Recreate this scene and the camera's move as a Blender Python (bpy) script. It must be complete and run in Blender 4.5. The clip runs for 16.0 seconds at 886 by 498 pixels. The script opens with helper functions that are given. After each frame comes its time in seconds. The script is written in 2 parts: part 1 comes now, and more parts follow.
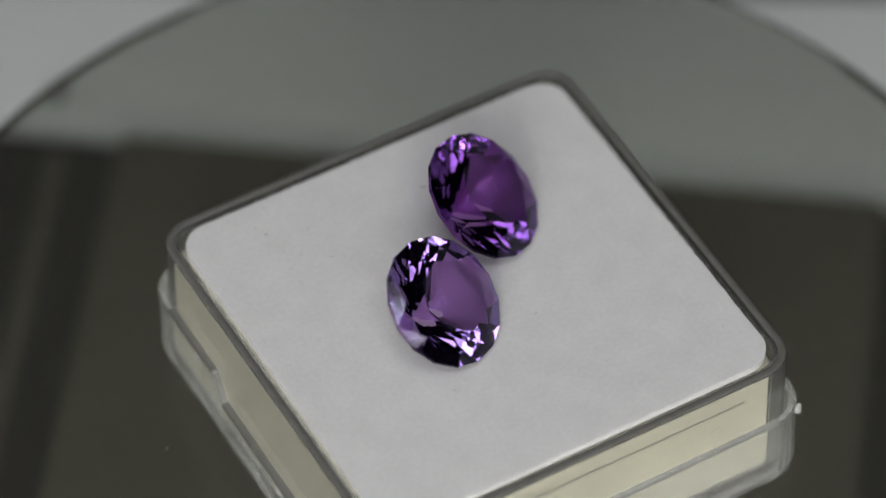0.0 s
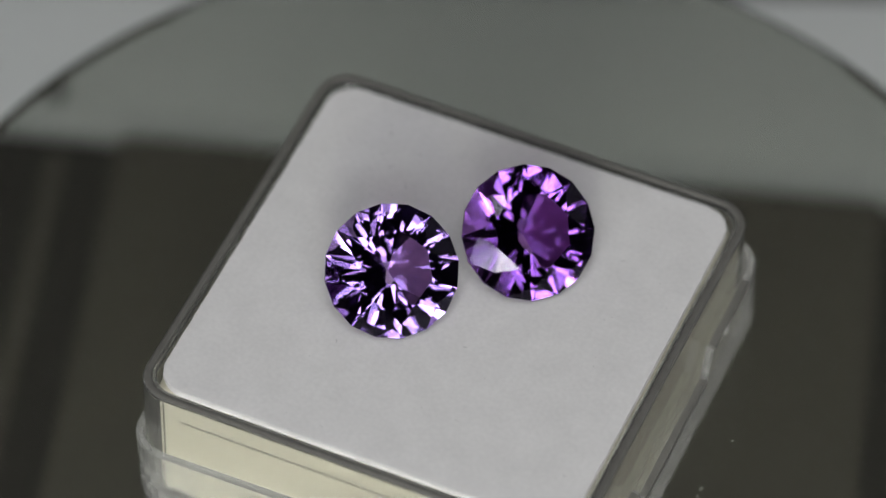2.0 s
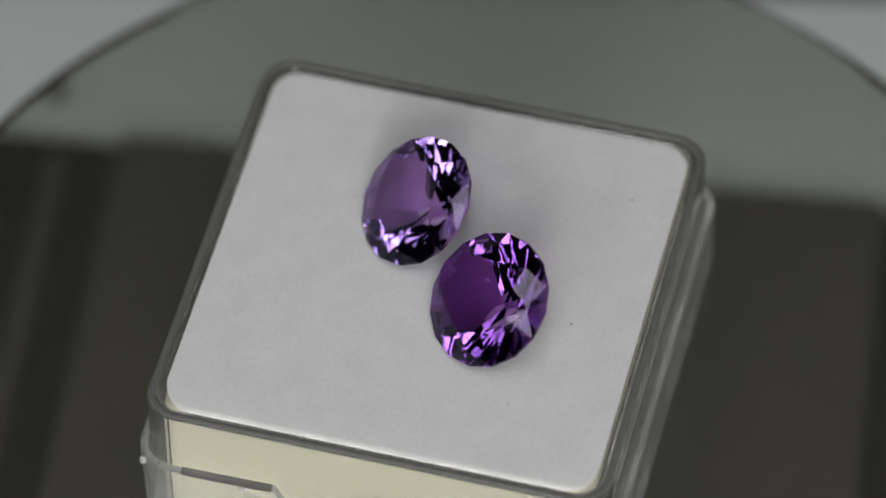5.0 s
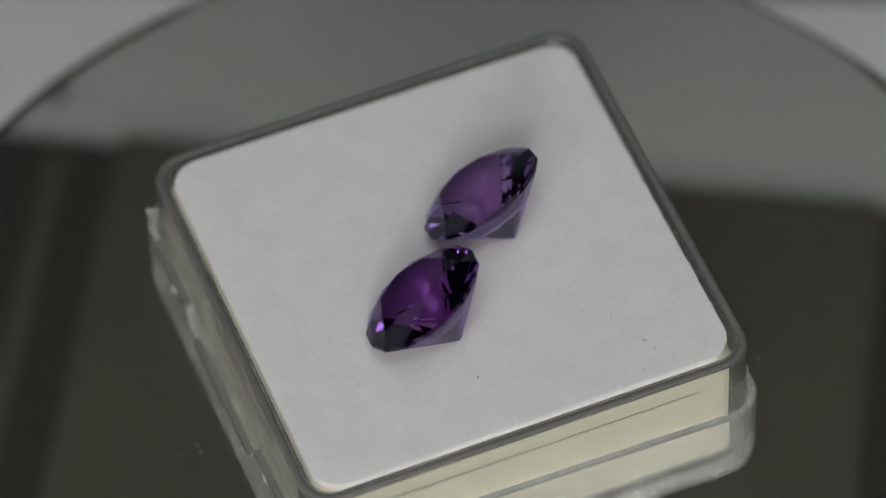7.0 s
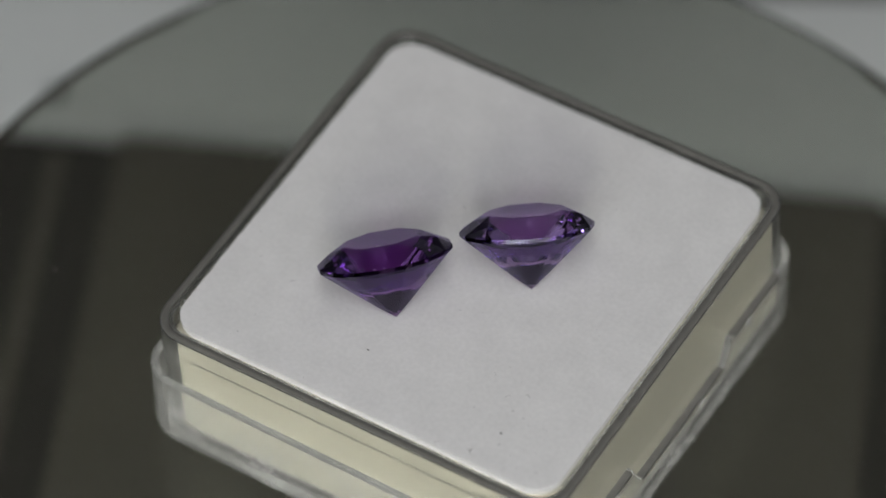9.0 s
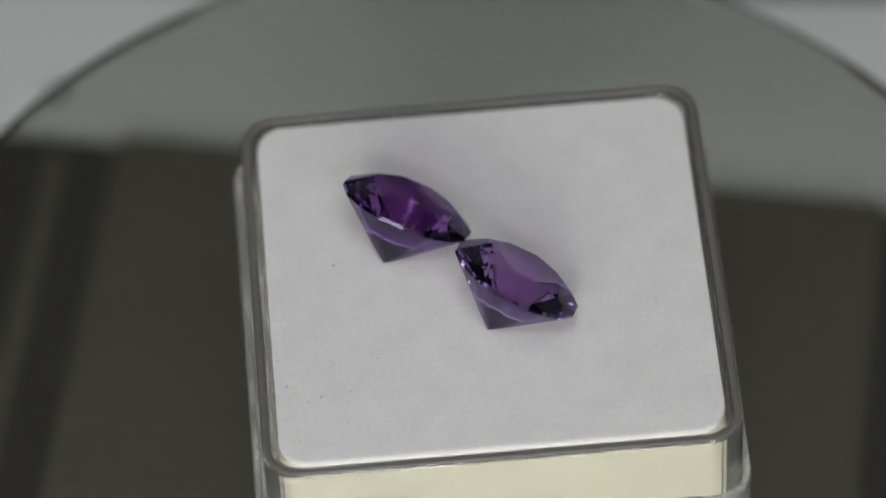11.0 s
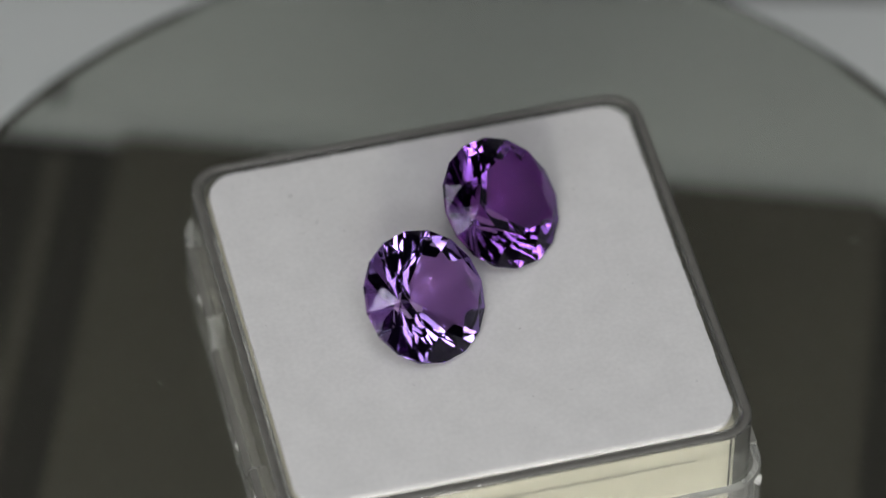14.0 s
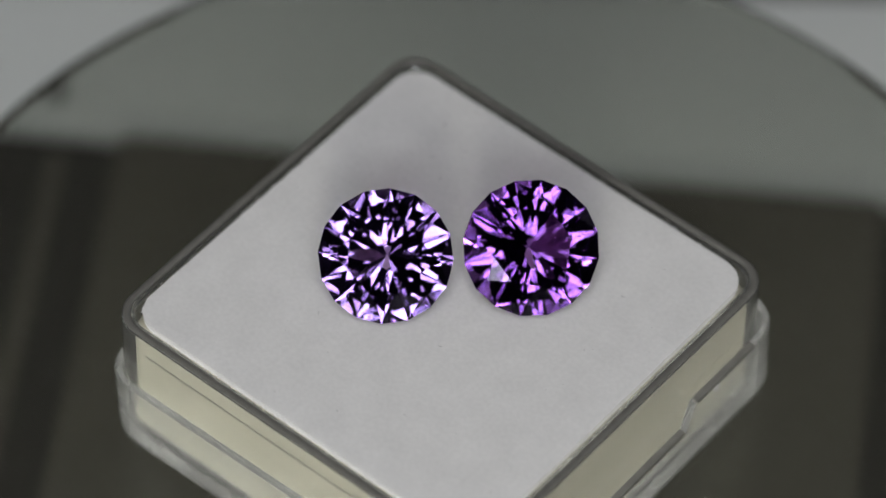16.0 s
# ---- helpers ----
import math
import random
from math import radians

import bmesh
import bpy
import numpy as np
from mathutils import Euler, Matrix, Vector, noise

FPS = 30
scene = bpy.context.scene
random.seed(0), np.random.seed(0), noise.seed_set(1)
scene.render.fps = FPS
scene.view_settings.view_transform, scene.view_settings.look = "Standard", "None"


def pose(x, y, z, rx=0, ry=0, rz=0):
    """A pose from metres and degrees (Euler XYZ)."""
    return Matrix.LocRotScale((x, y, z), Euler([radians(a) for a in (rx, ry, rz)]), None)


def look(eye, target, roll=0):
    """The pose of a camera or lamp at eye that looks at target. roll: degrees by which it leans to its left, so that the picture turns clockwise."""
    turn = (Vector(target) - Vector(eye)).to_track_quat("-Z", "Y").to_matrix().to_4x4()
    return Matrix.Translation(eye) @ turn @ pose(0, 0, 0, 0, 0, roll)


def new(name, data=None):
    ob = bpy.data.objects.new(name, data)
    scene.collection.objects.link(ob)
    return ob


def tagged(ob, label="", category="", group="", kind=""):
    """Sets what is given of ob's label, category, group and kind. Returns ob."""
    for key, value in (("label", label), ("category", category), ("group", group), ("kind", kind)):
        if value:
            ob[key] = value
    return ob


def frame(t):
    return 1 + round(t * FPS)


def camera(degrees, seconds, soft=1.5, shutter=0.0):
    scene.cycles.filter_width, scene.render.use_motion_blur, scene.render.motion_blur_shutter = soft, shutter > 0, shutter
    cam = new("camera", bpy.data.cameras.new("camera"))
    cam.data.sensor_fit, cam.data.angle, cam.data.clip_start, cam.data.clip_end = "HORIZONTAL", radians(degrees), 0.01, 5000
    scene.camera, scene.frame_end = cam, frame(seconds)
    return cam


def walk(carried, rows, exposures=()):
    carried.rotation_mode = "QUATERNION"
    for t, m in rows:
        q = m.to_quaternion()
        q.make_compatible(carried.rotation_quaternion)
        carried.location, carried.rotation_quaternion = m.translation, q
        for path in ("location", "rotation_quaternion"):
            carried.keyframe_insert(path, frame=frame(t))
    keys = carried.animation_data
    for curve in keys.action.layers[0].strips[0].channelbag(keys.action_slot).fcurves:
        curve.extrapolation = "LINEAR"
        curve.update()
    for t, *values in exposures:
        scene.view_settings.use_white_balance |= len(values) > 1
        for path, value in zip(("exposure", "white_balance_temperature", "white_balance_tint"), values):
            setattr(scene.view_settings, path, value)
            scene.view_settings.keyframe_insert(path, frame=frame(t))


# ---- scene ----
# Lengths below are in millimetres, turned into metres by MM.
MM = 0.001
TOP = 11.3           # height of the foam's middle over the turntable
SPEED = 26.85        # degrees a second, clockwise seen from above
END = 16.0

# ---- camera ----
cam = camera(9.96, END, soft=1.5)
EYE = (-0.00009, -0.2041, 0.2491 + TOP * MM)
CAM = look(EYE, (EYE[0] - 0.0026 * 0.322, EYE[1] + 0.63816 * 0.322, EYE[2] - 0.7699 * 0.322), -1.5)
walk(cam, [(0.0, CAM), (END, CAM)], [(0.0, -0.13), (0.5, -0.10), (1.5, -0.14), (2.5, -0.19), (4.0, -0.23), (6.5, -0.29), (8.0, -0.31), (9.0, -0.18),
                                       (11.5, -0.07), (12.5, -0.07), (14.5, -0.13), (16.0, -0.20)])
cam.data.dof.use_dof = True
cam.data.dof.focus_distance = 0.3185
cam.data.dof.aperture_fstop = 19.0

# ---- light ----
world = bpy.data.worlds.new("room_light")
scene.world = world
world.use_nodes = True
world.node_tree.nodes["Background"].inputs["Color"].default_value = (0.9, 0.95, 1.0, 1)
world.node_tree.nodes["Background"].inputs["Strength"].default_value = 0.05


def panel_lamp(name, eye, target, w, h, power, colour=(1, 1, 1)):
    data = bpy.data.lights.new(name, "AREA")
    data.shape, data.size, data.size_y, data.energy, data.color = "RECTANGLE", w, h, power, colour
    ob = new(name, data)
    ob.matrix_world = look(eye, target)
    return ob


AIM = Vector((0, -0.634, 0.773))          # from the gems towards the lens
UP = Vector((0, 0.773, 0.634))
LAMPS = [  # degrees off the lens, turn round it, side, watts, colour
    (28, 262, 0.085, 0.56, (1.0, 0.975, 0.90)),
    (31, 222, 0.09, 0.25, (0.96, 0.98, 1.0)),
    (31, 315, 0.09, 0.10, (1.0, 0.95, 0.98)),
    (33, 92, 0.10, 0.15, (1.0, 0.99, 0.96)),
]
for k, turn in enumerate((58, 90, 122, 238, 270, 302)):      # two rows of small lamps over and under the lens
    LAMPS.append((13 if turn == 270 else 16, turn, 0.052, 0.105, ((0.95, 0.94, 1.0), (0.88, 0.94, 1.0))[k % 2]))
for turn in (100, 282):
    LAMPS.append((7.5, turn, 0.034, 0.04, (1.0, 0.98, 1.0)))
for turn in (62, 122):
    LAMPS.append((24, turn, 0.05, 0.03, (0.95, 0.96, 1.0)))
for turn in (207, 333):
    LAMPS.append((17.5, turn, 0.05, 0.06, (1.0, 0.96, 0.99)))
for off, turn, side, power, colour in LAMPS:
    sideways = Vector((math.cos(radians(turn)), 0, 0)) + UP * math.sin(radians(turn))
    eye = (AIM * math.cos(radians(off)) + sideways * math.sin(radians(off))) * 0.45
    panel_lamp("studio_lamp", eye, (0, 0, 0.012), side, side, power, colour)
# added dim fill at sides and back, table height: haze mirrored in the gems
for x, y, z, w, h, power in ((0, 0.595, 0.12, 1.0, 0.34, 0.19), (0.595, 0.1, 0.2, 0.6, 0.36, 0.16), (-0.595, 0.1, 0.2, 0.6, 0.36, 0.36)):
    panel_lamp("fill_panel", (x, y, z), (0, 0, z), w, h, power, (0.97, 0.98, 1.0))


# ---- materials ----
def material(name, colour, rough=0.5, metal=0.0, vary=0.08, size=300.0, bump=0.0, fine=2000.0, spec=0.5):
    """Principled paint with two scales of variation; size and fine are noise scales per metre."""
    m = bpy.data.materials.new(name)
    m.use_nodes = True
    nt = m.node_tree
    p = nt.nodes["Principled BSDF"]
    p.inputs["Roughness"].default_value = rough
    p.inputs["Metallic"].default_value = metal
    p.inputs["Specular IOR Level"].default_value = spec
    tc = nt.nodes.new("ShaderNodeTexCoord")
    n1 = nt.nodes.new("ShaderNodeTexNoise")
    n1.inputs["Scale"].default_value, n1.inputs["Detail"].default_value = size, 4
    n2 = nt.nodes.new("ShaderNodeTexNoise")
    n2.inputs["Scale"].default_value, n2.inputs["Detail"].default_value = fine, 6
    for n in (n1, n2):
        nt.links.new(tc.outputs["Object"], n.inputs["Vector"])
    add = nt.nodes.new("ShaderNodeMath")
    add.operation = "ADD"
    nt.links.new(n1.outputs["Fac"], add.inputs[0])
    nt.links.new(n2.outputs["Fac"], add.inputs[1])
    ramp = nt.nodes.new("ShaderNodeMapRange")
    ramp.inputs["From Min"].default_value, ramp.inputs["From Max"].default_value = 0.6, 1.4
    nt.links.new(add.outputs[0], ramp.inputs["Value"])
    mix = nt.nodes.new("ShaderNodeMix")
    mix.data_type = "RGBA"
    mix.inputs["A"].default_value = (*[c * (1 - vary) for c in colour], 1)
    mix.inputs["B"].default_value = (*[min(1, c * (1 + vary)) for c in colour], 1)
    nt.links.new(ramp.outputs[0], mix.inputs["Factor"])
    nt.links.new(mix.outputs["Result"], p.inputs["Base Color"])
    if bump:
        b = nt.nodes.new("ShaderNodeBump")
        b.inputs["Strength"].default_value, b.inputs["Distance"].default_value = bump, 0.0002
        nt.links.new(n2.outputs["Fac"], b.inputs["Height"])
        nt.links.new(b.outputs[0], p.inputs["Normal"])
    return m


def glass(name, colour, ior, rough=0.0, bump=0.0, scale=400.0, haze=0.0, scuff=0.0):
    """Clear plastic or glass; haze is its even milkiness, scuff the strength of patchy white rubbing, strongest on the lowest 3 mm."""
    m = bpy.data.materials.new(name)
    m.use_nodes = True
    nt = m.node_tree
    nt.nodes.remove(nt.nodes["Principled BSDF"])
    g = nt.nodes.new("ShaderNodeBsdfGlass")
    g.inputs["Color"].default_value, g.inputs["IOR"].default_value = (*colour, 1), ior
    g.inputs["Roughness"].default_value = rough
    nt.links.new(g.outputs[0], nt.nodes["Material Output"].inputs["Surface"])
    if haze:
        d = nt.nodes.new("ShaderNodeBsdfDiffuse")
        d.inputs["Color"].default_value = (0.70, 0.70, 0.67, 1)
        mix = nt.nodes.new("ShaderNodeMixShader")
        mix.inputs[0].default_value = haze
        nt.links.new(g.outputs[0], mix.inputs[1])
        nt.links.new(d.outputs[0], mix.inputs[2])
        nt.links.new(mix.outputs[0], nt.nodes["Material Output"].inputs["Surface"])
    if scuff:
        tc = nt.nodes.new("ShaderNodeTexCoord")
        fields = []
        for size, low, high in ((240, 0.48, 0.70), (2600, 0.42, 0.72)):
            n = nt.nodes.new("ShaderNodeTexNoise")
            n.inputs["Scale"].default_value, n.inputs["Detail"].default_value = size, 5
            nt.links.new(tc.outputs["Object"], n.inputs["Vector"])
            fields.append((n.outputs["Fac"], low, high))
        xyz = nt.nodes.new("ShaderNodeSeparateXYZ")
        nt.links.new(tc.outputs["Object"], xyz.inputs[0])
        fields.append((xyz.outputs["Z"], 0.0062, 0.0006))
        value = None
        for source, low, high in fields:
            r = nt.nodes.new("ShaderNodeMapRange")
            r.inputs["From Min"].default_value, r.inputs["From Max"].default_value = low, high
            r.inputs["To Min"].default_value = 0.12
            nt.links.new(source, r.inputs["Value"])
            if value is None:
                value = r.outputs[0]
            else:
                f = nt.nodes.new("ShaderNodeMath")
                f.operation = "MULTIPLY"
                nt.links.new(value, f.inputs[0])
                nt.links.new(r.outputs[0], f.inputs[1])
                value = f.outputs[0]
        f = nt.nodes.new("ShaderNodeMath")
        f.operation = "MULTIPLY_ADD"
        f.inputs[1].default_value, f.inputs[2].default_value = scuff, haze
        nt.links.new(value, f.inputs[0])
        nt.links.new(f.outputs[0], mix.inputs[0])
    if bump:
        tc = nt.nodes.new("ShaderNodeTexCoord")
        n = nt.nodes.new("ShaderNodeTexNoise")
        n.inputs["Scale"].default_value, n.inputs["Detail"].default_value = scale, 3
        nt.links.new(tc.outputs["Object"], n.inputs["Vector"])
        b = nt.nodes.new("ShaderNodeBump")
        b.inputs["Strength"].default_value, b.inputs["Distance"].default_value = bump, 0.0003
        nt.links.new(n.outputs["Fac"], b.inputs["Height"])
        nt.links.new(b.outputs[0], g.inputs["Normal"])
    return m


def gem_glass(name, colour, gloss, ior=1.56):
    """Tinted refraction, with reflection by Fresnel inside and out."""
    m = bpy.data.materials.new(name)
    m.use_nodes = True
    nt = m.node_tree
    nt.nodes.remove(nt.nodes["Principled BSDF"])
    a, b = nt.nodes.new("ShaderNodeBsdfRefraction"), nt.nodes.new("ShaderNodeBsdfGlossy")
    a.inputs["Color"].default_value, a.inputs["IOR"].default_value, a.inputs["Roughness"].default_value = (*colour, 1), ior, 0
    b.inputs["Color"].default_value, b.inputs["Roughness"].default_value = (*gloss, 1), 0
    fr, mix = nt.nodes.new("ShaderNodeFresnel"), nt.nodes.new("ShaderNodeMixShader")
    fr.inputs["IOR"].default_value = ior
    nt.links.new(fr.outputs[0], mix.inputs[0])
    nt.links.new(a.outputs[0], mix.inputs[1])
    nt.links.new(b.outputs[0], mix.inputs[2])
    nt.links.new(mix.outputs[0], nt.nodes["Material Output"].inputs["Surface"])
    return m


FOAM = material("white_foam", (0.772, 0.765, 0.752), 1.0, vary=0.07, size=420, bump=0.032, fine=3200, spec=0.1)
CREAM = material("cream_foam", (0.42, 0.40, 0.32), 0.9, vary=0.06, size=240, bump=0.3, fine=3000, spec=0.1)
PLASTIC = glass("clear_plastic", (0.975, 0.98, 0.965), 1.47, 0.0, 0.02, 350, 0.05)
LID_PLASTIC = glass("worn_plastic", (0.97, 0.975, 0.965), 1.47, 0.01, 0.03, 500, 0.10, 0.8)
SCUFFED = glass("scuffed_plastic", (0.95, 0.95, 0.94), 1.47, 0.12, 0.3, 700, 0.3)
GEM_P = gem_glass("light_amethyst", (0.73, 0.60, 0.795), (0.62, 0.595, 0.77))
GEM_Q = gem_glass("deep_amethyst", (0.60, 0.405, 0.675), (0.62, 0.58, 0.77))
PAPER = material("white_paper", (0.58, 0.605, 0.59), 0.8, vary=0.03, size=60, fine=900)
DARK = material("dark_trim", (0.012, 0.012, 0.012), 0.6, vary=0.2)
DUST = material("dark_dust", (0.13, 0.12, 0.115), 0.9, vary=0.3)
LINT = material("grey_lint", (0.46, 0.455, 0.45), 0.9, vary=0.3)
WALLS = material("dark_wall", (0.05, 0.05, 0.05), 0.8, vary=0.1, size=6, fine=90)
PLATE = glass("grey_glass", (0.735, 0.745, 0.715), 1.5, 0.0, 0.0, 100, 0.011)
SLAB = material("dark_slab", (0.025, 0.0215, 0.016), 0.6, vary=0.15, size=60, fine=700)
SLAB_TOP = material("brown_slab", (0.082, 0.076, 0.058), 0.6, vary=0.1, size=50, fine=700)
TABLETOP = material("grey_tabletop", (0.10, 0.10, 0.105), 0.6, vary=0.1, size=20, fine=300)
# opaque grey for the dark that clear plastic rims refract
RIM_DARK = material("rim_refraction", (0.155, 0.152, 0.137), 0.35, vary=0.2, size=300, fine=1500)
RIM = material("rim_plastic", (0.24, 0.235, 0.205), 0.35, vary=0.15, size=80, fine=900)


# ---- builders ----
def part(name, bm, mat, parent, label="", smooth=False):
    me = bpy.data.meshes.new(name)
    bmesh.ops.recalc_face_normals(bm, faces=bm.faces)
    bm.to_mesh(me)
    bm.free()
    me.materials.append(mat)
    for f in me.polygons:
        f.use_smooth = smooth
    ob = new(name, me)
    ob.parent = parent
    return tagged(ob, label)


def thing(name, m, label, category, group="", kind=""):
    ob = tagged(new(name), label, category, group, kind)
    ob.matrix_world = m
    return ob


def mm(x, y, z, *turn):
    return pose(x * MM, y * MM, z * MM, *turn)


def rounded(hx, hy, r, steps=7, cuts=()):
    """Corner-rounded rectangle as a closed ring of (x, y); cuts: extra y values on the two x sides."""
    pts = []
    for sx, sy, a0 in ((1, 1, 0), (-1, 1, 90), (-1, -1, 180), (1, -1, 270)):
        for k in range(steps + 1):
            a = radians(a0 + 90 * k / steps)
            pts.append((sx * (hx - r) + r * math.cos(a), sy * (hy - r) + r * math.sin(a)))
        if a0 == 90:
            pts += [(-hx, y) for y in sorted(cuts, reverse=True)]
        if a0 == 270:
            pts += [(hx, y) for y in sorted(cuts)]
    return pts


def loft(bm, rings, closed=True):
    """Faces between rings of equal length; closed joins the last ring to the first."""
    vs = [[bm.verts.new((x * MM, y * MM, z * MM)) for x, y, z in ring] for ring in rings]
    pairs = list(zip(vs, vs[1:])) + ([(vs[-1], vs[0])] if closed else [])
    for a, b in pairs:
        n = len(a)
        for i in range(n):
            bm.faces.new((a[i], a[(i + 1) % n], b[(i + 1) % n], b[i]))
    return vs


def box_mesh(sx, sy, sz, bevel=0.0):
    bm = bmesh.new()
    bmesh.ops.create_cube(bm, size=1)
    bmesh.ops.scale(bm, vec=(sx * MM, sy * MM, sz * MM), verts=bm.verts)
    bmesh.ops.translate(bm, vec=(0, 0, sz * MM / 2), verts=bm.verts)
    if bevel:
        bmesh.ops.bevel(bm, geom=bm.edges, offset=bevel * MM, segments=2, affect="EDGES")
    return bm


# ---- the room ----
def room():
    # Unseen dark walls and ceiling, added so that the gems mirror black.
    for name, x, y, w, d in (("wall_north", 0, 0.62, 1.26, 0.04), ("wall_south", 0, -0.62, 1.26, 0.04),
                             ("wall_east", 0.62, 0, 0.04, 1.2), ("wall_west", -0.62, 0, 0.04, 1.2)):
        ob = part(name, box_mesh(w * 1000, d * 1000, 900), WALLS, None)
        ob.matrix_world = pose(x, y, -0.1)
        tagged(ob, "unseen dark wall added round the set for the gems to reflect", "wall", kind="structure")
    ob = part("ceiling", box_mesh(1280, 1280, 40), WALLS, None)
    ob.matrix_world = pose(0, 0, 0.8)
    tagged(ob, "unseen dark ceiling added over the set for the gems to reflect", "ceiling", kind="structure")
    ob = part("ground", box_mesh(1200, 1200, 40), TABLETOP, None)
    ob.matrix_world = mm(0, 0, -70)
    tagged(ob, "dark grey table top under the paper", "table", kind="structure")


room()


# ---- on the table, under the turntable ----
def paper_sheet():
    bm = box_mesh(420, 300, 0.3)
    ob = part("paper_sheet", bm, PAPER, None)
    ob.matrix_world = mm(2, 61.9, -30, 0, 0, -3.0) @ mm(0, -150, 0)
    return tagged(ob, "white paper sheet lying on the dark table", "paper")


def dark_slab():
    """A flat dark case on the paper; its far left corner is the origin."""
    root = thing("flat_case", mm(-25.1, 46.6, -29.7, 0, 0, -8.3), "flat dark brown case lying on white paper", "case")
    b = part("base", box_mesh(150, 84, 0.9, 0.25), SLAB, root)
    b.location = (22 * MM, -42.4 * MM, 0)
    b = part("panel", box_mesh(57.5, 83, 0.7, 0.25), SLAB_TOP, root, "lighter raised panel")
    b.location = (28.75 * MM, -41.6 * MM, 0.9 * MM)
    b = part("ridge", box_mesh(1.5, 80, 0.5, 0.2), SLAB_TOP, root)
    b.location = (-4.4 * MM, -42 * MM, 0.9 * MM)
    b = part("ridge", box_mesh(3.0, 80, 0.5, 0.2), SLAB_TOP, root)
    b.location = (-13.0 * MM, -42 * MM, 0.9 * MM)


paper_sheet()
dark_slab()


# ---- turntable ----
def turntable():
    root = thing("turntable", mm(0, 0, 0), "round grey glass turntable plate on a dark spindle", "turntable")
    n = 192
    circ = [(math.cos(2 * math.pi * k / n), math.sin(2 * math.pi * k / n)) for k in range(n)]

    def turned(name, prof, mat, closed=True, label=""):
        bm = bmesh.new()
        vs = loft(bm, [[(x * r, y * r, z) for x, y in circ] for r, z in prof], closed)
        if not closed:
            bm.faces.new(vs[-1])
            bm.faces.new(vs[0])
        return part(name, bm, mat, root, label, closed)

    plate = turned("glass_plate", ((38.6, -1.3), (39.15, -0.85), (39.15, -0.5), (38.5, 0.0)), PLATE, False)
    plate.visible_shadow = False
    plate.location = (-0.23 * MM, -0.34 * MM, 0)
    turned("spindle", ((6, -1.32), (6, -27.0), (1, -27.0), (1, -1.32)), RIM, True, "dark spindle")
    turned("foot", ((14, -27.0), (14.5, -27.4), (14.5, -28.1), (1, -28.1), (1, -27.0)), RIM, True)
    bm = bmesh.new()
    rng = random.Random(4)
    for k in range(9):
        r, a = ((18.9, 0.405), (17.6, 0.381), (28.9, 0.695))[k] if k < 3 else (36 * math.sqrt(rng.uniform(0.1, 0.98)), rng.uniform(0, 6.283))
        bmesh.ops.create_icosphere(bm, subdivisions=1, radius=rng.uniform(0.03, 0.08) * MM,
                                   matrix=mm(r * math.cos(a), r * math.sin(a), 0.03))
    tagged(part("lint", bm, FOAM, root, "pale dust grains"), kind="stuff")
    return root


# ---- clear box: lid below, tray with foam above ----
BOX = (0.92, -1.49, 28.85)                # the box's middle and turn on the turntable
TILT = Matrix.Translation((0, 0, TOP * MM)) @ pose(0, 0, 0, -1.63, 0.6, 0)  # lean of the tray's top
FX, FY = 14.05, 13.93                     # half sides of the foam


BURR = (1, -1)                            # the lid corner with a broken burr


def notch(y, z, depth):
    """Rim height with a finger notch in the middle of the side."""
    a = abs(y)
    return z - depth * min(1, max(0, (6.2 - a) / 0.9))


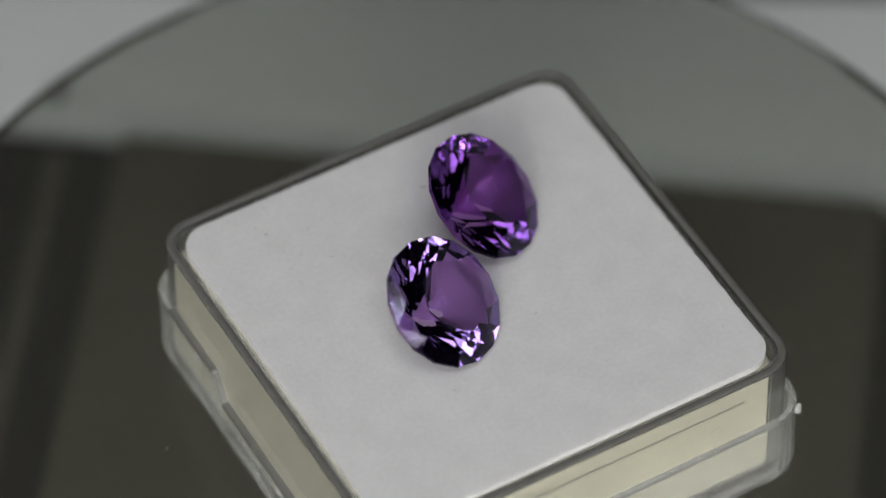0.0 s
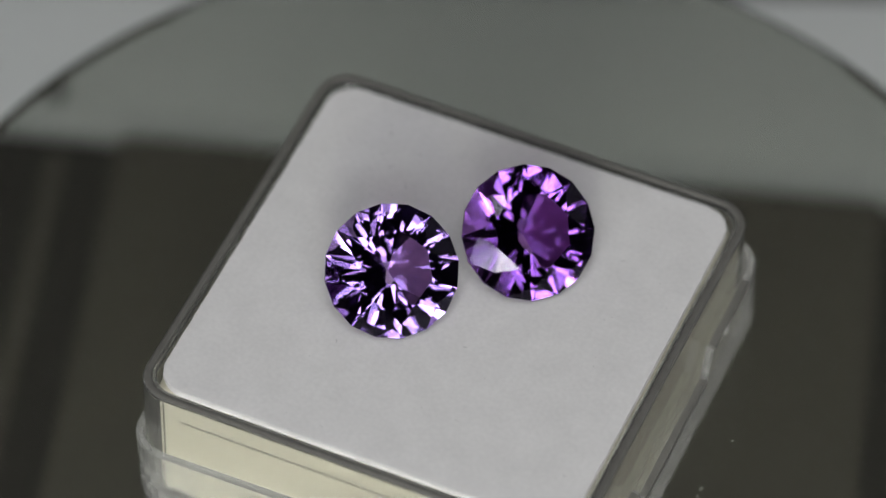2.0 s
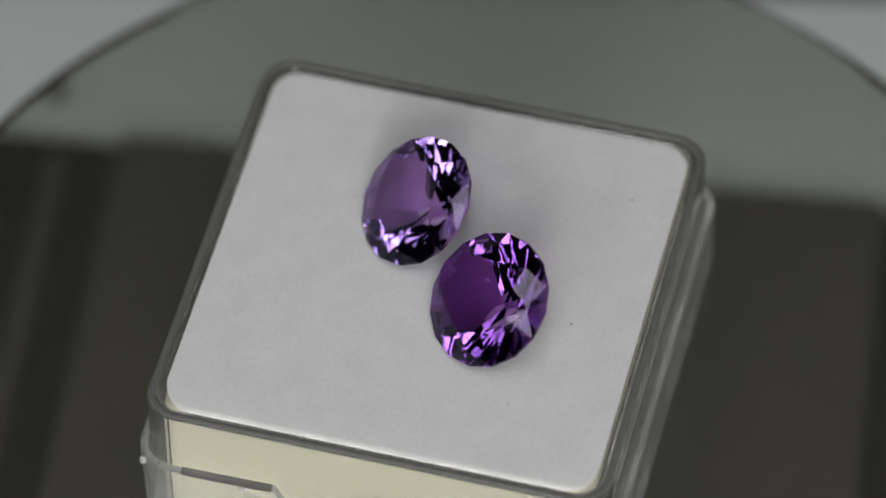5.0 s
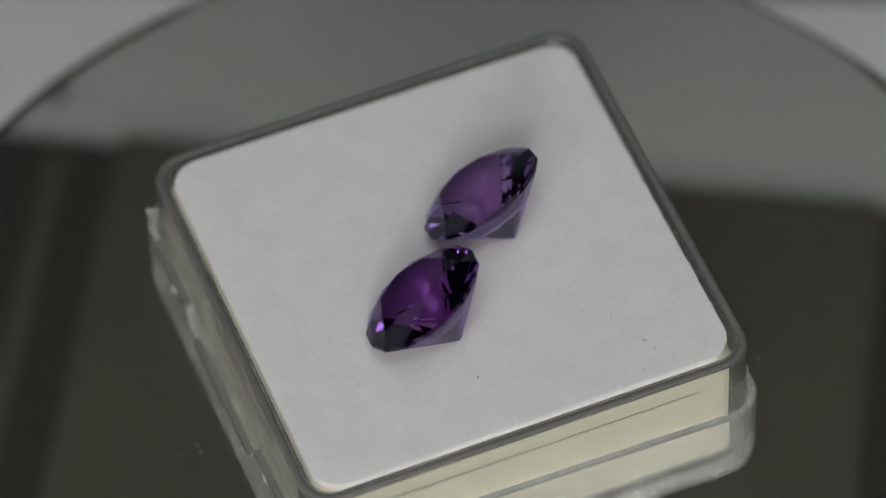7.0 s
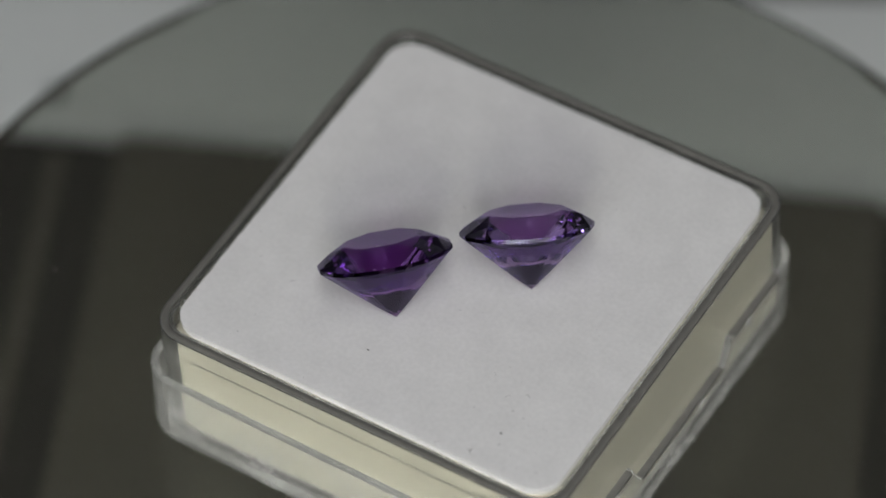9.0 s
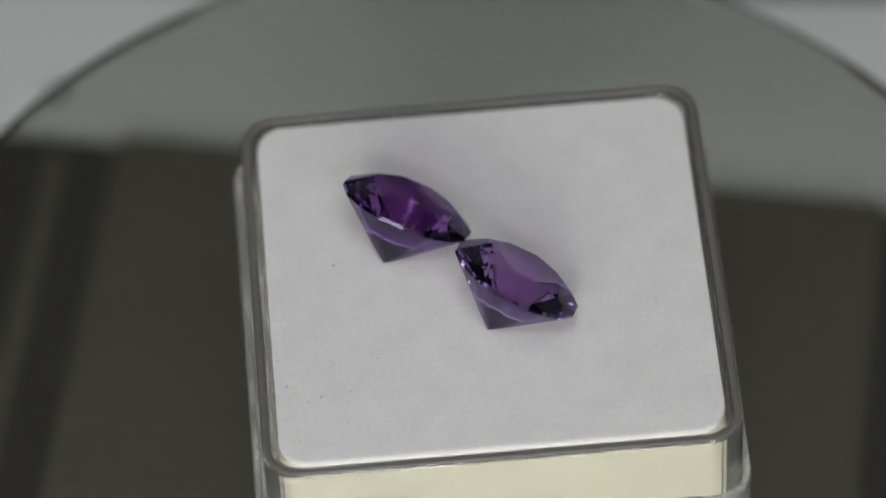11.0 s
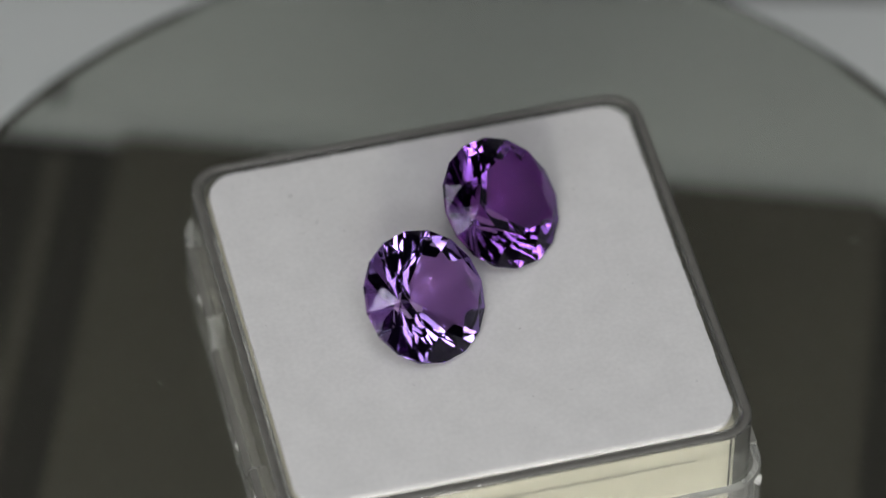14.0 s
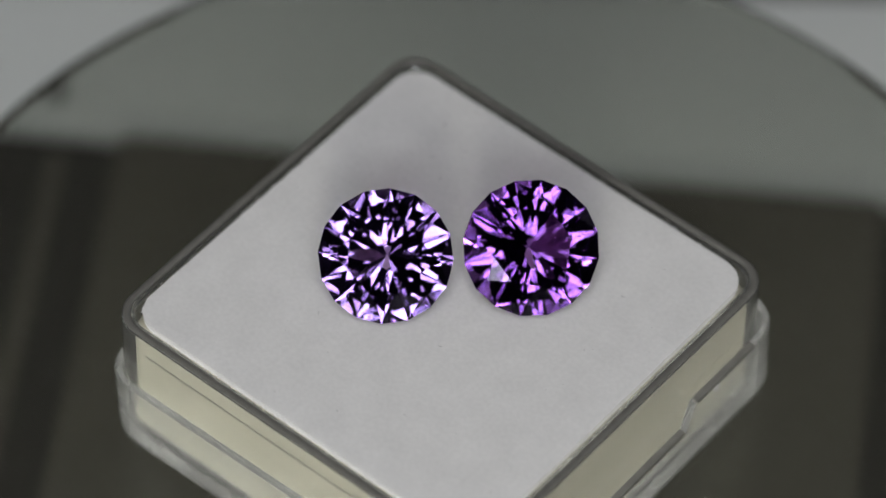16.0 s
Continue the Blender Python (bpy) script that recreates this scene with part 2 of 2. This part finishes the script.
def box_lid():
    root = thing("box_lid", mm(BOX[0], BOX[1], 0, 0, 0, BOX[2]), "clear plastic lid turned over under the gem box", "box lid")
    cuts = (-6.2, -5.3, 0, 5.3, 6.2)
    H = 6.7

    def ring(hx, hy, r, z, top=False):
        out = []
        for x, y in rounded(hx, hy, r, 7, cuts):
            side = abs(x) > hx - 0.01
            out.append((x, y, notch(y, z, 2.0) if top and side else z))
        return out

    hx, hy = FX + 1.60, FY + 1.60
    rings = [ring(hx - 1.1, hy - 1.1, 1.9, 0.02), ring(hx - 0.45, hy - 0.45, 2.2, 0.25), ring(hx - 0.1, hy - 0.1, 2.4, 0.9),
             ring(hx, hy, 2.5, 1.6), ring(hx, hy, 2.5, H - 0.15, True), ring(hx - 0.1, hy - 0.1, 2.45, H, True),
             ring(hx - 0.42, hy - 0.42, 2.2, H, True), ring(hx - 0.5, hy - 0.5, 2.1, H - 0.12, True),
             ring(hx - 0.52, hy - 0.52, 2.1, 1.1), ring(hx - 1.0, hy - 1.0, 1.8, 0.85)]
    edge_points = rounded(hx - 0.93, hy - 0.93, 2.2, 4, np.linspace(-12, 12, 60)) + [(y, x) for x, y in rounded(hy - 0.93, hx - 0.93, 2.2, 4, np.linspace(-12, 12, 60))]
    skin_points = rounded(hx, hy, 3.0, 4, np.linspace(-12, 12, 40)) + [(y, x) for x, y in rounded(hy, hx, 3.0, 4, np.linspace(-12, 12, 40))]
    bm = bmesh.new()
    vs = loft(bm, rings, False)
    bm.faces.new(vs[0])
    bm.faces.new(vs[-1])
    ob = part("shell", bm, LID_PLASTIC, root)
    ob.visible_shadow = False
    for x, y in ((-hx, 8.3), (-hx, -8.3), (-hx, -2.4), (hx, 8.3), (hx, -8.3)):
        bm = bmesh.new()
        bmesh.ops.create_icosphere(bm, subdivisions=2, radius=0.34 * MM)
        bmesh.ops.scale(bm, vec=(0.6, 0.8, 1.3), verts=bm.verts)
        b = part("catch_bump", bm, SCUFFED, root, "tiny moulded bump")
        b.location = (x * MM, y * MM, (H - 0.5 - (2.0 if abs(y) < 5 else 0)) * MM)
        b.visible_shadow = False
    # flats of the clear rim, coloured with the dark seen through them
    for sx in (-1, 1):
        for y, z, length in ((9.3, H, 5.9), (-9.3, H, 5.9), (0, H - 2.0, 10.3)):
            b = part("rim_band", box_mesh(0.5, length, 0.34, 0.06), RIM_DARK, root, "flat of the rim, painted with refracted dark")
            b.location = (sx * (hx - 0.2) * MM, y * MM, (z - 0.3) * MM)
            b.visible_shadow = False
    bm = bmesh.new()
    bmesh.ops.create_cone(bm, cap_ends=True, segments=7, radius1=0.24 * MM, radius2=0.13 * MM, depth=0.6 * MM)
    for w in bm.verts:
        w.co += Vector((0.1, 0.06, 0)) * MM * noise.noise(w.co * 4000)
    b = part("burr", bm, SCUFFED, root, "broken white burr on the corner")
    c = BURR[0] * (hx - 0.62), BURR[1] * (hy - 0.62)
    b.matrix_local = mm(c[0], c[1], H - 0.25, 0, 20, 20)
    b.visible_shadow = False
    rng = random.Random(9)
    bm = bmesh.new()
    for k in range(170):
        x, y = rng.choice(edge_points)
        z, a, tilt = 0.92 + 0.8 * rng.random() ** 2, rng.uniform(0, 6.28), rng.uniform(-0.6, 0.6)
        d = Vector((c0(a) * math.cos(tilt), s0(a) * math.cos(tilt), math.sin(tilt))) * rng.uniform(0.08, 0.3)
        side = Vector((0, 0, 0.016))
        p = Vector((x, y, z))
        q = [bm.verts.new(v * MM) for v in (p - side, p + d - side, p + d + side, p + side)]
        t = [bm.verts.new((v.co[0] + 0.02 * MM, v.co[1] + 0.02 * MM, v.co[2])) for v in q]
        for f in ((q[0], q[1], q[2], q[3]), (t[3], t[2], t[1], t[0]), (q[1], q[0], t[0], t[1]), (q[3], q[2], t[2], t[3])):
            bm.faces.new(f)
    tagged(part("lint", bm, LINT, root, "grey fibres caught in the lid"), kind="stuff")
    bm = bmesh.new()
    for k in range(60):
        x, y = rng.choice(skin_points)
        bmesh.ops.create_icosphere(bm, subdivisions=1, radius=rng.uniform(0.02, 0.05) * MM, matrix=mm(x * 0.999, y * 0.999, rng.uniform(1.2, 4.4)))
    tagged(part("flecks", bm, FOAM, root, "pale scuff flecks"), kind="stuff")
    return root


def gem_box():
    root = thing("gem_box", TILT @ mm(BOX[0], BOX[1], 0, 0, 0, BOX[2]), "square clear plastic gem tray with rounded corners", "gem box")
    hx, hy = FX + 0.96, FY + 0.96

    def ring(d, r, z):
        return [(x, y, z) for x, y in rounded(hx - d, hy - d, r, 9)]

    rings = [ring(0.5, 1.8, -9.95), ring(0.15, 2.1, -9.7), ring(0, 2.2, -9.1), ring(0, 2.2, -0.22), ring(0.08, 2.15, -0.14),
             ring(0.74, 1.65, -0.14), ring(0.82, 1.55, -0.22), ring(0.86, 1.5, -9.2), ring(1.1, 1.4, -9.35)]
    bm = bmesh.new()
    vs = loft(bm, rings, False)
    bm.faces.new(vs[0])
    bm.faces.new(vs[-1])
    ob = part("shell", bm, PLASTIC, root)
    ob.visible_shadow = False
    # the tray's clear edge, its refracted dark painted on
    bm = bmesh.new()
    loft(bm, [ring(0.08, 2.15, -0.137), ring(0.06, 2.15, -0.06), ring(0.16, 2.1, 0.01), ring(0.42, 1.9, 0.01), ring(0.54, 1.8, -0.06), ring(0.54, 1.8, -0.137)])
    b = part("rim", bm, RIM_DARK, root, "polished edge painted with refracted dark", True)
    b.visible_shadow = False
    for s in (-1, 1):
        bm = box_mesh(22.6, 0.05, 0.07)
        b = part("moulded_line", bm, RIM, root, "thin grey moulded line")
        b.location = (0.4 * s * MM, s * (hy + 0.02) * MM, -1.7 * MM)
    return root


def foam_pad():
    root = thing("foam_pad", TILT @ mm(BOX[0], BOX[1], 0, 0, 0, BOX[2]), "white foam pad with cream sides filling the tray", "foam pad")
    rng = random.Random(2)

    def ring(s, d, z, fuzz=0.0):
        out = []
        for k, (x, y) in enumerate(rounded((FX - d) * s, (FY - d) * s, 1.9 * s, 10, [v * s for v in np.linspace(-10.2, 10.2, 64)])):
            w = fuzz * noise.noise((x * 2.1, y * 2.1, 3.1))
            out.append((x * (1 + w / 14), y * (1 + w / 14), z))
        return out

    bm = bmesh.new()
    rings = [ring(1, 0.10, -0.55), ring(1, 0.08, -0.05, 0.05), ring(1, 0.11, -0.02, 0.07), ring(1, 0.4, 0.0), ring(1, 1.3, 0.0)]
    vs = loft(bm, rings, False)
    bm.faces.new(vs[-1])
    bm.faces.new(vs[0])
    part("top_layer", bm, FOAM, root)
    bm = bmesh.new()
    vs = loft(bm, [[(x, y, z) for x, y in rounded(FX - d, FY - d, r, 8)] for d, r, z in ((0.2, 1.0, -9.3), (0.06, 1.0, -9.1), (0.06, 1.0, -1.5), (0.06, 1.8, -1.0), (0.2, 1.8, -0.56))], False)
    bm.faces.new(vs[-1])
    bm.faces.new(vs[0])
    part("block", bm, CREAM, root, "cream foam block")
    # loose foam crumbs along the cut edge
    bm = bmesh.new()
    edge = rounded(FX, FY, 1.9, 6, np.linspace(-12, 12, 160)) + [(x, y) for y, x in rounded(FY, FX, 1.9, 6, np.linspace(-12, 12, 160))]
    for k in range(420):
        x, y = rng.choice(edge)
        s, r = 1 - rng.uniform(-0.001, 0.012), rng.uniform(0.015, 0.045)
        bmesh.ops.create_icosphere(bm, subdivisions=1, radius=r * MM, matrix=mm(x * s, y * s, 0.01) @ Matrix.Diagonal((rng.uniform(0.6, 1.5), rng.uniform(0.6, 1.5), 0.7, 1)))
    tagged(part("foam_fringe", bm, FOAM, root, "ragged white foam crumbs", True), kind="stuff")
    # dust: dark grains and short pale fibres on the white top
    bm = bmesh.new()
    for x, y, r in ((1.75, 9.55, 0.085), (-8.9, 11.0, 0.07)) + tuple((rng.uniform(-13, 13), rng.uniform(-13, 13), rng.uniform(0.012, 0.028)) for _ in range(40)):
        bmesh.ops.create_icosphere(bm, subdivisions=1, radius=r * MM, matrix=mm(x, y, 0.05) @ Matrix.Diagonal((1, 0.7, 0.5, 1)))
    tagged(part("dust", bm, DUST, root, "dark dust grains"), kind="stuff")
    bm = bmesh.new()
    seats = [(-8.9, 10.9), (-11.2, 12.95), (-9.6, 9.4), (-8.0, 13.0), (4.1, 13.4), (-5.9, 13.4), (8.95, 7.4), (-12.3, 12.6), (-11.6, 11.2)]
    seats += [(rng.uniform(-13, -6), rng.uniform(7, 13.2)) for _ in range(8)] + [(rng.uniform(-13, 13), rng.uniform(-13, 13)) for _ in range(8)]
    for x, y in seats:
        a = rng.uniform(0, 6.28)
        bend, step, last = rng.uniform(-1.4, 1.4), rng.uniform(0.02, 0.075), None
        for j in range(7):
            ring_ = []
            for q in range(4):
                c, s = math.cos(q * 1.571) * 0.014, math.sin(q * 1.571) * 0.014
                ring_.append(bm.verts.new(((x - s0(a) * c) * MM, (y + c0(a) * c) * MM, (0.075 + s) * MM)))
            if last:
                for q in range(4):
                    bm.faces.new((last[q], last[(q + 1) % 4], ring_[(q + 1) % 4], ring_[q]))
            last = ring_
            x, y, a = x + step * c0(a), y + step * s0(a), a + bend * 0.4 + rng.uniform(-0.5, 0.5)
    tagged(part("lint", bm, LINT, root, "fine grey fibres"), kind="stuff")
    return root


def c0(a):
    return math.cos(a)


def s0(a):
    return math.sin(a)


# ---- gems ----
def facets(name, polys, mat, parent, mid):
    """An open shell of facets whose normals all point away from mid."""
    me = bpy.data.meshes.new(name)
    verts, faces = [], []
    for poly in polys:
        ps = [Vector(p) * MM for p in poly]
        c = sum(ps, Vector()) / len(ps)
        if (ps[1] - ps[0]).cross(ps[2] - ps[1]).dot(c - mid * MM) < 0:
            ps.reverse()
        faces.append(list(range(len(verts), len(verts) + len(ps))))
        verts += ps
    me.from_pydata(verts, [], faces)
    me.materials.append(mat)
    ob = new(name, me)
    ob.parent = parent
    return ob


def brilliant(name, mat, m, label, R, pav):
    """Round brilliant: origin at the culet, axis along z."""
    crown, girdle, table = 1.06, 0.26, 0.58
    gz = R * math.tan(radians(pav))

    def v(r, a, z):
        return (r * math.cos(radians(a)), r * math.sin(radians(a)), z + 0.08)

    n = 8
    culet = v(0, 0, 0)
    tz = gz + girdle + crown
    tab = [v(R * table, 45 * k + 22.5, tz) for k in range(n)]
    mid = [v(R * 0.80, 45 * k, gz + girdle + crown * 0.58) for k in range(n)]
    up = [v(R, 22.5 * k, gz + girdle) for k in range(2 * n)]
    lo = [v(R, 22.5 * k, gz) for k in range(2 * n)]
    low = [v(R * 0.26, 45 * k + 22.5, gz * 0.245) for k in range(n)]
    top, bottom = [], []
    for k in range(n):
        j = (k + 1) % n
        top += [(tab[k - 1], tab[k], mid[k]), (mid[k], tab[k], mid[j], up[2 * k + 1]),
                (mid[k], up[2 * k + 1], up[2 * k]), (mid[j], up[(2 * k + 2) % 16], up[2 * k + 1])]
        bottom += [(culet, low[k], lo[2 * k], low[k - 1]), (low[k], lo[2 * k + 1], lo[2 * k]),
                   (low[k], lo[(2 * k + 2) % 16], lo[2 * k + 1])]
    belt = [(lo[k], lo[(k + 1) % 16], up[(k + 1) % 16], up[k]) for k in range(16)]
    root = thing(name, m, label, "gemstone", "pair of cut gems")
    heart = Vector((0, 0, gz))
    for part_name, polys in (("table", [tab]), ("crown", top), ("girdle", belt), ("pavilion", bottom)):
        facets(part_name, polys, mat, root, heart)
    return root


def gem_pose(x, y, z, lean, heading, spin):
    """Culet at x, y on the foam; the axis leans by lean degrees towards heading."""
    return TILT @ mm(x, y, z) @ pose(0, 0, 0, 0, 0, heading) @ pose(0, 0, 0, 0, lean, 0) @ pose(0, 0, 0, 0, 0, spin)


GEMS = [
    brilliant("gemstone", GEM_P, gem_pose(-3.277, -3.47, -0.096, 39.7, 334.6, 0), "round brilliant-cut light purple amethyst lying on white foam", 4.28, 41.4),
    brilliant("gemstone", GEM_Q, gem_pose(-0.761, 4.903, -0.122, 38.8, 344.0, 32.5), "round brilliant-cut deep purple amethyst lying on white foam", 4.33, 41.5),
]


# Dark bead on the paper that stands in for dust on the camera's sensor.
def crumb():
    bm = bmesh.new()
    bmesh.ops.create_icosphere(bm, subdivisions=2, radius=0.8 * MM)
    for w in bm.verts:
        w.co *= 1 + 0.25 * noise.noise(w.co * 3000)
    ob = part("crumb", bm, DARK, None)
    ob.matrix_world = mm(-30.15, 51.75, -29.0)
    return tagged(ob, "tiny dark bead on the paper, standing in for dust on the camera", "crumb")


crumb()
TABLE, LID, TRAY, PAD = turntable(), box_lid(), gem_box(), foam_pad()


# ---- movement ----
def motions():
    times = [0.25 * k for k in range(65)]
    for ob in (TABLE, LID, TRAY, PAD, *GEMS):
        m = ob.matrix_world.copy()
        walk(ob, [(t, pose(0, 0, 0, 0, 0, -SPEED * t) @ m) for t in times])


motions()
